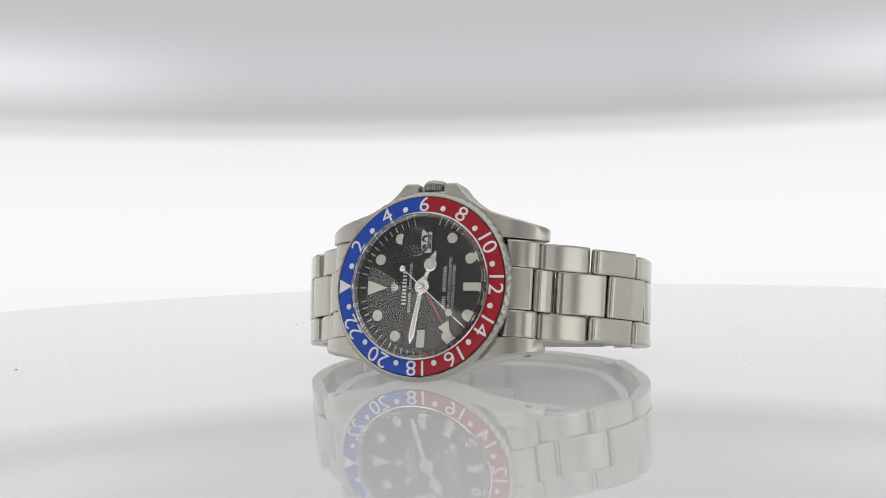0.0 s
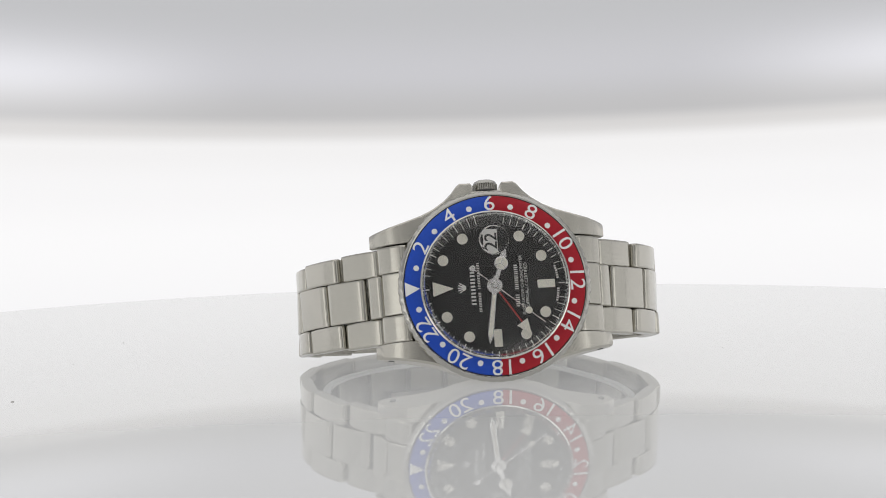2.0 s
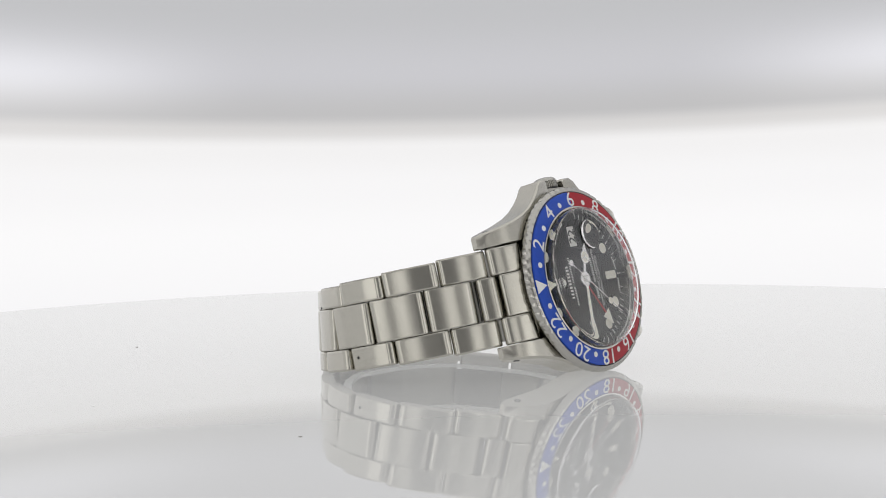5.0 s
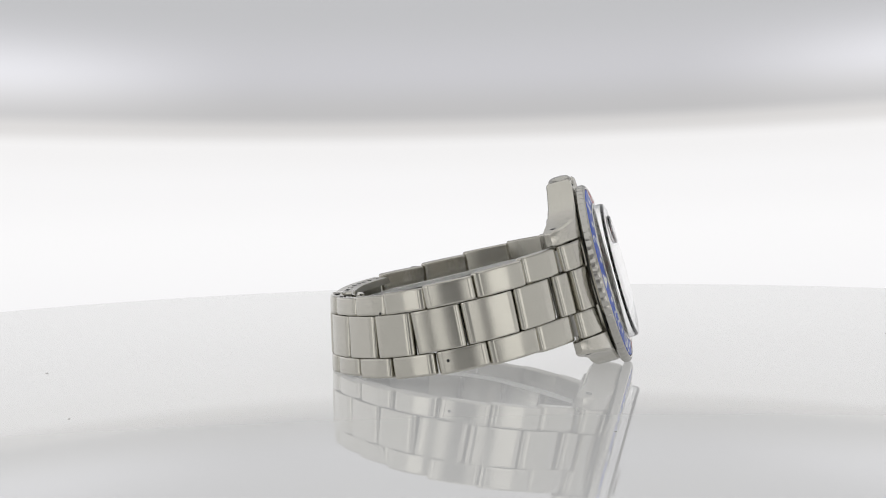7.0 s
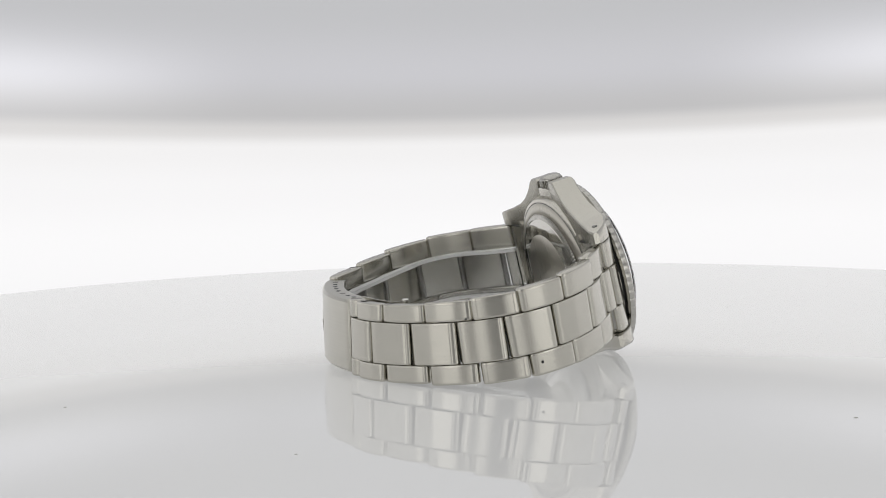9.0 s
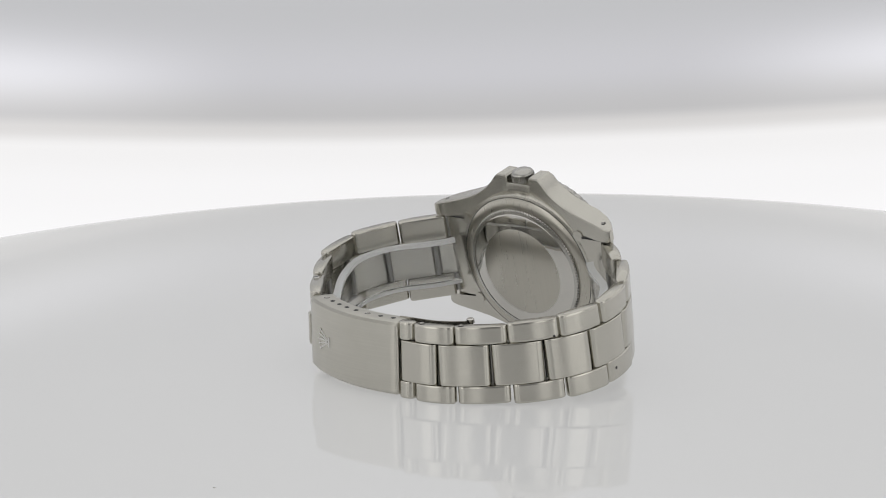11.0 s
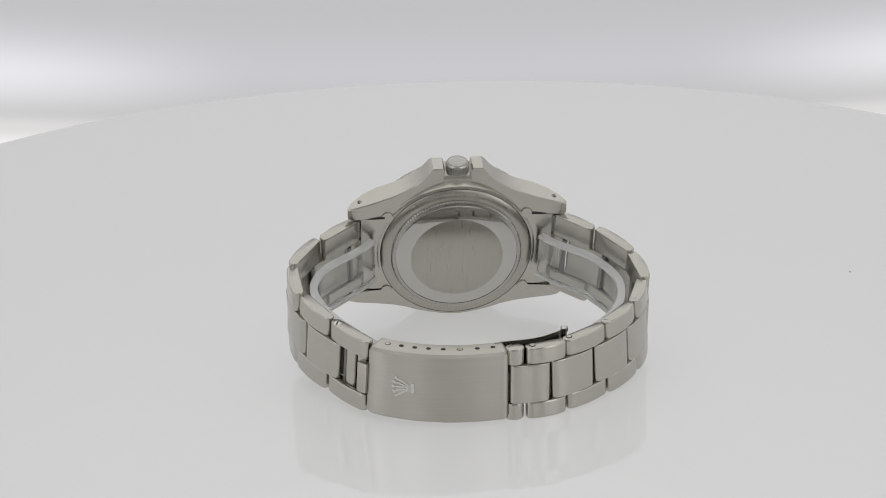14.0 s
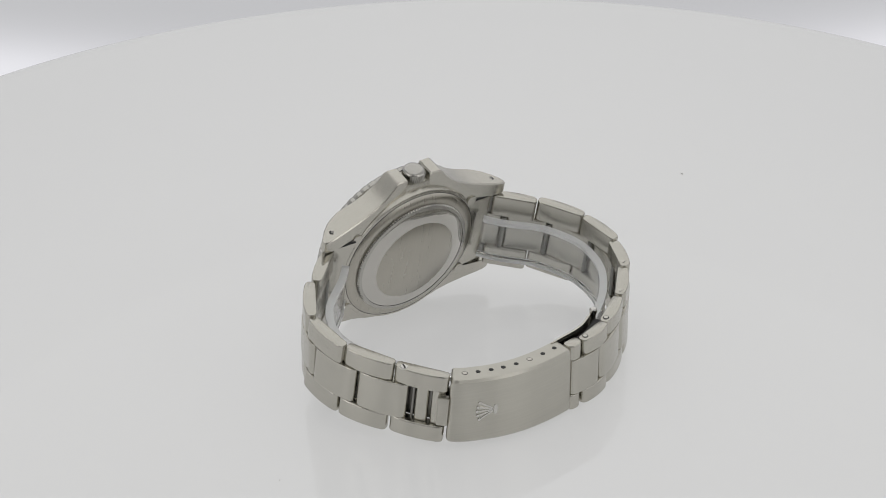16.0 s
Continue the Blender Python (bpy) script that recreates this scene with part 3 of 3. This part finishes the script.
# ---- bracelet: a loop in the plane of the case, outer face, (along twelve, behind the dial) in mm ----
LOOP = [(16.5, -2.9), (19.5, -3.6), (22.5, -5.8), (26.3, -10.2), (34.3, -17.5), (39.5, -28.2), (38.9, -39.0), (33.5, -47.8), (25.0, -55.1), (14.9, -60.4), (5.5, -61.7),
        (-1.5, -62.3), (-9.0, -62.0), (-16.5, -60.2), (-23.6, -56.7), (-30.7, -48.4), (-36.0, -40.4), (-38.9, -32.0), (-38.3, -25.0), (-34.3, -17.5), (-26.3, -10.2), (-22.5, -5.8), (-19.5, -3.6), (-16.5, -2.9)]


def lean(z):
    """How far the middle of the bracelet is offset towards the crown, by depth behind the dial."""
    u = min(max((-z - 8) / 54.0, 0.0), 1.0)
    return -0.1 + 4.4 * u ** 2.3 + 0.5 * math.sin(math.pi * u)


def spline(knots, per=40):
    pts = []
    k = [Vector(p) for p in knots]
    k = [2 * k[0] - k[1]] + k + [2 * k[-1] - k[-2]]
    for i in range(1, len(k) - 2):
        p0, p1, p2, p3 = k[i - 1:i + 3]
        for j in range(per):
            u = j / per
            pts.append(0.5 * (2 * p1 + (p2 - p0) * u + (2 * p0 - 5 * p1 + 4 * p2 - p3) * u * u + (3 * p1 - p0 - 3 * p2 + p3) * u ** 3))
    pts.append(k[-2])
    return pts


FLAT = spline(LOOP)
ROUTE = [(CASE @ (Vector((lean(p.y), p.x, p.y)) * MM)) * 1000 for p in FLAT]
LENGTHS = [0.0]
for p, q in zip(ROUTE, ROUTE[1:]):
    LENGTHS.append(LENGTHS[-1] + (q - p).length)
KNOT_S = [LENGTHS[i * 40] for i in range(len(LOOP))]
TOTAL = LENGTHS[-1]
CROWNWARD = CASE.to_3x3() @ Vector((1, 0, 0))


def at(s):
    s = min(max(s, 0.0), TOTAL)
    i = int(np.searchsorted(LENGTHS, s)) - 1
    i = min(max(i, 0), len(ROUTE) - 2)
    u = (s - LENGTHS[i]) / (LENGTHS[i + 1] - LENGTHS[i])
    return ROUTE[i].lerp(ROUTE[i + 1], u)


def frame_at(s, half=3.0):
    """Pose on the bracelet: x along it, y outward, z across (upward)."""
    p = at(s)
    t = (at(s + half) - at(s - half)).normalized()
    u = min(max(min(s, TOTAL - s) / 45.0, 0.0), 1.0)
    up = CROWNWARD.lerp(Vector((0, 0, 1)), u * 0.97)
    out = up.cross(t).normalized()
    mid = Vector((0, 0, 0))
    if out.dot(p - mid) < 0:
        out = -out
    up = t.cross(out)
    if up.z < 0:
        t, up = -t, -up
    m = Matrix((t, out, up)).transposed().to_4x4()
    m.translation = p * MM
    return m


def link_mesh(length, width, thick=2.7, crown=0.75, bevel=0.36, ends=0.62):
    """A link: slightly arched outside, rounded at its ends."""
    h = length / 2
    ring = []
    for cx, cy, rad, a0 in ((-h, 0.0, ends, 180), (h, 0.0, ends, 90), (h, -thick, ends * 0.8, 0), (-h, -thick, ends * 0.8, -90)):
        sx, sy = (1 if cx < 0 else -1), (-1 if cy == 0 else 1)
        for k in range(5):
            a = radians(a0 - 22.5 * k)
            ring.append((cx + sx * rad + rad * math.cos(a), cy + sy * rad + rad * math.sin(a)))
        if cy == 0.0 and cx < 0:
            e = h - ends - 0.2
            ring += [(q, 0.0) for q in ((-e, -e * 0.6, -e * 0.2, e * 0.2, e * 0.6, e) if e > 0.3 else (0.0,))]
    ring = [(x, y - crown * (x / h) ** 2 * max(0.0, 1 + 2 * y / thick)) for x, y in ring]
    w = width / 2
    secs = []
    for z, inset in ((-w, bevel * 0.7), (-w + bevel * 0.3, bevel * 0.25), (-w + bevel, 0.0), (-w + bevel + 0.15, 0.0), (w - bevel - 0.15, 0.0), (w - bevel, 0.0), (w - bevel * 0.3, bevel * 0.25), (w, bevel * 0.7)):
        cy = -thick / 2
        secs.append([(x * (1 - inset / (length / 2)), cy + (y - cy) * (1 - inset / (thick / 2)), z) for x, y in ring])
    return loft(secs)


def band_width(s):
    u = min(max((min(s, TOTAL - s) - 11.0) / 59.0, 0.0), 1.0)
    return 20.4 - 3.8 * u


CENTRE_W = 8.7


def add_centre(s0, s1, name="centre_link"):
    g, bow = (0.3, 0.02) if name == "end_link" else (0.36, 0.05)
    part(name, link_mesh(abs(s1 - s0) - 2 * g, CENTRE_W, 2.7, crown=bow * abs(s1 - s0), bevel=0.2, ends=0.7 if name == "end_link" else 1.2), LINK_STEEL, watch, "", frame_at((s0 + s1) / 2) @ pose(0, 0.3 * MM, 0))
    part("link_pin", revolve([(0, 4.2), (0.55, 4.2), (0.55, -4.2), (0, -4.2)], 14), SHADED_PIN_STEEL, watch, "", frame_at(s1) @ pose(0, -2.2 * MM, 0))


def add_outer(s0, s1, name="outer_link"):
    g = 0.3
    s = (s0 + s1) / 2
    w = (band_width(s) - CENTRE_W) / 2 - 0.16
    for sz in (-1, 1):
        m = frame_at(s) @ pose(0, 0.16 * MM, sz * (CENTRE_W / 2 + 0.08 + w / 2) * MM)
        part(name, link_mesh(abs(s1 - s0) - 2 * g, w, 2.9, crown=0.65, ends=1.1), LINK_STEEL, watch, "", m)


def build_bracelet():
    shift = 3.9
    side = KNOT_S[3:10]
    clasp0, clasp1 = KNOT_S[10], KNOT_S[14]
    a = side[0] - 5.2
    add_centre(a - 6.4, a, "end_link")
    add_centre(a, side[0])
    add_outer(0.8, side[0] - shift, "end_link")
    gaps = list(side) + [clasp0]
    # extra stubs, added to block light showing through the first link gaps
    for q in (side[0] - shift, TOTAL - side[0] + shift):
        for sz in (-1, 1):
            part("link_pin", revolve([(0, 2.2), (0.8, 2.2), (0.8, -2.2), (0, -2.2)], 14), SHADED_PIN_STEEL, watch, "", frame_at(q) @ pose(0, -1.7 * MM, sz * 7.0 * MM))
    for s0, s1 in zip(gaps, gaps[1:]):
        add_centre(s0, s1)
        add_outer(s0 - shift, s1 - shift)
    add_outer(clasp0 - shift, clasp0 + 0.6)
    # the six o'clock side
    room = TOTAL - side[0] - clasp1 - 8.8
    count = round(room / 11.0)
    far = [TOTAL - side[0] - room * k / count for k in range(count + 1)]
    b = TOTAL - a
    add_centre(b, b + 6.4, "end_link")
    add_centre(far[0], b)
    add_outer(far[0] + shift, TOTAL - 0.8, "end_link")
    for s0, s1 in zip(far, far[1:]):
        add_centre(s1, s0)
        add_outer(s1 + shift, s0 + shift)
    last = far[-1]
    add_outer(clasp1 + 0.4, last + shift)
    # two bare bars between the last link and the clasp
    for s in (last - 2.75, last - 6.35):
        part("bar", link_mesh(2.9, CENTRE_W, 2.2, 0.1, 0.4, 0.7), LINK_STEEL, watch, "bare steel bar", frame_at(s) @ pose(0, -0.8 * MM, 0))
    # plate added so the bright table does not show through the slots
    backing = block(-5.6, 5.6, -3.3, -2.7, -4.4, 4.4, 0.1)
    part("clasp_tongue", backing, SHADED_PIN_STEEL, watch, "dark plate added behind the bars", frame_at(last - 3.4))
    part("bar_pin", revolve([(0, 4.6), (0.35, 4.6), (0.35, -4.6), (0, -4.6)], 16), SHADED_PIN_STEEL, watch, "thin steel pin", frame_at(last - 0.75) @ pose(0, -1.5 * MM, 0))
    # clasp cover
    w = 16.0 / 2
    secs = []
    ends = [(0.0, 0.75), (0.006, 0.4), (0.016, 0.15), (0.032, 0.0)]
    for u, e in ends + [(k / 14, 0.0) for k in range(1, 14)] + [(1 - u, e) for u, e in ends[::-1]]:
        m = frame_at(clasp0 + (clasp1 - clasp0) * u)
        t, f = w - e * 0.7, -e * 0.8
        prof = [(-4.6, -t), (-0.7 + f, -t), (-0.2 + f, -t + 0.2), (0.25 + f, -t + 0.75), (0.3 + f, 0), (0.25 + f, t - 0.75), (-0.2 + f, t - 0.2), (-0.7 + f, t), (-4.6, t), (-4.6, w - 1.5), (-1.4, w - 1.5), (-1.4, -w + 1.5), (-4.6, -w + 1.5)]
        secs.append([(m @ Vector((0, y * MM, z * MM))) * 1000 for y, z in prof])
    clasp = part("clasp", loft(secs), CLASP_STEEL, watch, "folding steel clasp cover with pierced edge", smooth=24)
    for k, u in enumerate((0.09, 0.205, 0.335, 0.46, 0.57, 0.672, 0.775, 0.885)):
        s = clasp0 + (clasp1 - clasp0) * u
        filled = k in (2, 7)
        hole = revolve([(0, 0.05), (0.52, 0.05), (0.52, -0.4), (0, -0.4)], 16)
        if filled:
            part("pin_seat", revolve([(0, 0.02), (0.66, 0.02), (0.66, -0.4), (0, -0.4)], 16), DARK_JOINT_SHADE, clasp, "", frame_at(s) @ pose(0, -2.6 * MM, w * MM))
        part("adjustment_pin" if filled else "adjustment_hole", hole, CASE_STEEL if filled else DARK_JOINT_SHADE, clasp, "", frame_at(s) @ pose(0, -2.6 * MM, w * MM))
    fan = []
    for k in range(5):
        ang = radians(-30 + 15 * k)
        c, w2 = (math.sin(ang), math.cos(ang)), 0.11
        perp = (math.cos(ang), -math.sin(ang))
        fan.append(prism([(c[0] * q + perp[0] * e, c[1] * q + perp[1] * e) for q, e in ((0.5, -w2), (0.5, w2), (3.3, w2 * 1.5), (3.3, -w2 * 1.5))], 0, 0.16))
        fan.append(prism([(c[0] * 3.6 + 0.3 * math.cos(v), c[1] * 3.6 + 0.3 * math.sin(v)) for v in (0, 1.05, 2.1, 3.14, 4.19, 5.24)], 0, 0.18))
    fan.append(prism(rounded([(-1.0, -0.3), (1.0, -0.3), (1.0, 0.35), (-1.0, 0.35)], 0.3), 0, 0.16))
    s = clasp0 + (clasp1 - clasp0) * 0.725
    part("emblem", merge(*fan), POLISHED, clasp, "raised fan-shaped emblem", frame_at(s) @ pose(-1.9 * MM, 0.22 * MM, 0, -90, 0, 0) @ pose(0, 0, 0, 0, 0, -90) @ Matrix.Diagonal((1.15, 1.15, 1, 1)))
    lip = merge(block(-1.0, 1.5, -1.1, 0.5, -3.5, 3.5, 0.4))
    part("clasp_lip", lip, CLASP_STEEL, clasp, "small steel opening lip", frame_at(clasp1 + 0.9) @ pose(0, 0.1 * MM, 0))
    # folded blade under the links
    secs = []
    for i in range(9):
        s = clasp0 + 2 - 18.6 * i / 8
        m = frame_at(s)
        secs.append([(m @ Vector((0, y * MM, z * MM))) * 1000 for y, z in ((-4.4 - 0.13 * i, 1.0), (-4.0 - 0.13 * i, 1.0), (-4.0 - 0.13 * i, 8.2), (-4.4 - 0.13 * i, 8.2))])
    part("clasp_blade", loft(secs), CASE_STEEL, watch, "thin steel folding blade")
    # near-black strip paints the shade between the blade and the links
    secs = []
    for i in range(9):
        m = frame_at(clasp0 + 1 - 16.5 * i / 8)
        secs.append([(m @ Vector((0, y * MM, z * MM))) * 1000 for y, z in ((-3.5 - 0.1 * i, 1.0), (-2.8, 1.0), (-2.8, 6.9), (-3.5 - 0.1 * i, 6.9))])
    part("blade_gap_shade", loft(secs), DARK_JOINT_SHADE, watch, "dark strip standing in for shade behind the clasp blade")
    pin = revolve([(0, 0.75), (0.6, 0.75), (0.85, 0.5), (0.85, -0.3), (0.6, -0.4), (0.6, -5), (0, -5)], 20)
    part("blade_pin", pin, POLISHED, watch, "steel hinge pin", frame_at(clasp0 - 16.4) @ pose(0, -4.9 * MM, 8.2 * MM))
    # pin heads on the upper edges of the links beside the clasp
    for k in range(4, 8):
        q = gaps[k] - shift - 1.5
        m = frame_at(q) @ pose(0, -1.4 * MM, band_width(q) / 2 * MM)
        head = part("pin_head", revolve([(0, 0.07), (0.5, 0.07), (0.54, 0), (0.54, -0.3)], 16), CASE_STEEL, watch, "", m)
        part("pin_seat", revolve([(0, 0.02), (0.66, 0.02), (0.66, -0.3), (0, -0.3)], 16), DARK_JOINT_SHADE, head)
    # worn nicks and a pin hole in the outer links
    for q, z, r in ((side[2] + 4.6, -6.6, 0.32), (side[1] + 1.0, 4.9, 0.2), (side[4] - 2.4, 4.8, 0.26), (side[0] + 1.0, -7.2, 0.22)):
        part("pin_hole", revolve([(0, 0.04), (r, 0.03), (r, -0.2), (0, -0.2)], 12), DARK_JOINT_SHADE, watch, "small dark pin hole", frame_at(q) @ pose(0, 0.02 * MM, z * MM, -90, 0, 0))
    q0, q1 = clasp1 + 0.4, last + shift
    q = (q0 + q1) / 2
    m = frame_at(q)
    way = 1 if (m.to_3x3() @ Vector((1, 0, 0))).dot(at(q + 1) - at(q)) > 0 else -1
    screw = part("link_screw", revolve([(0, 0.08), (0.75, 0.07), (0.82, 0), (0.82, -0.3)], 20), POLISHED, watch, "slotted steel link screw", m @ pose(way * ((q1 - q0) / 2 - 2.2) * MM, -0.95 * MM, (band_width(q) / 2 - 0.08) * MM))
    part("slot", block(-0.16, 0.16, -0.7, 0.7, 0.0, 0.1), DARK_JOINT_SHADE, screw, "dark slot", pose(0, 0, 0, 0, 0, 35))

    # clear cuff inside the loop
    def strip(profile):
        secs = []
        s0, s1 = KNOT_S[3] - 4.5, TOTAL - KNOT_S[3] + 4.5
        for i in range(81):
            m = frame_at(s0 + (s1 - s0) * i / 80)
            secs.append([(m @ Vector((0, y * MM, z * MM))) * 1000 for y, z in profile])
        return loft(secs)

    band = tagged(new("cuff", finish(strip(((-5.1, -5.0), (-6.1, -5.0), (-6.1, 4.4), (-5.1, 4.4))), "cuff", CUFF, 40)), "clear plastic display cuff inside the bracelet", "display cuff")
    for z in (-5.82, 4.42):
        part("cuff_rim", strip(((-4.8, z), (-6.5, z), (-6.5, z + 0.8), (-4.8, z + 0.8))), CUFF_RIM, band, "frosted cut edge")
    return band


cuff = build_bracelet()


def motions():
    turns = [(t, pose(0, 0, 0, 0, 0, a)) for t, a in TURN]
    walk(turntable, turns)
    walk(watch, turns)
    walk(cuff, turns)
    first = EYES[0][1].inverted()
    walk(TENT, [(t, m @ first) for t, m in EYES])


motions()
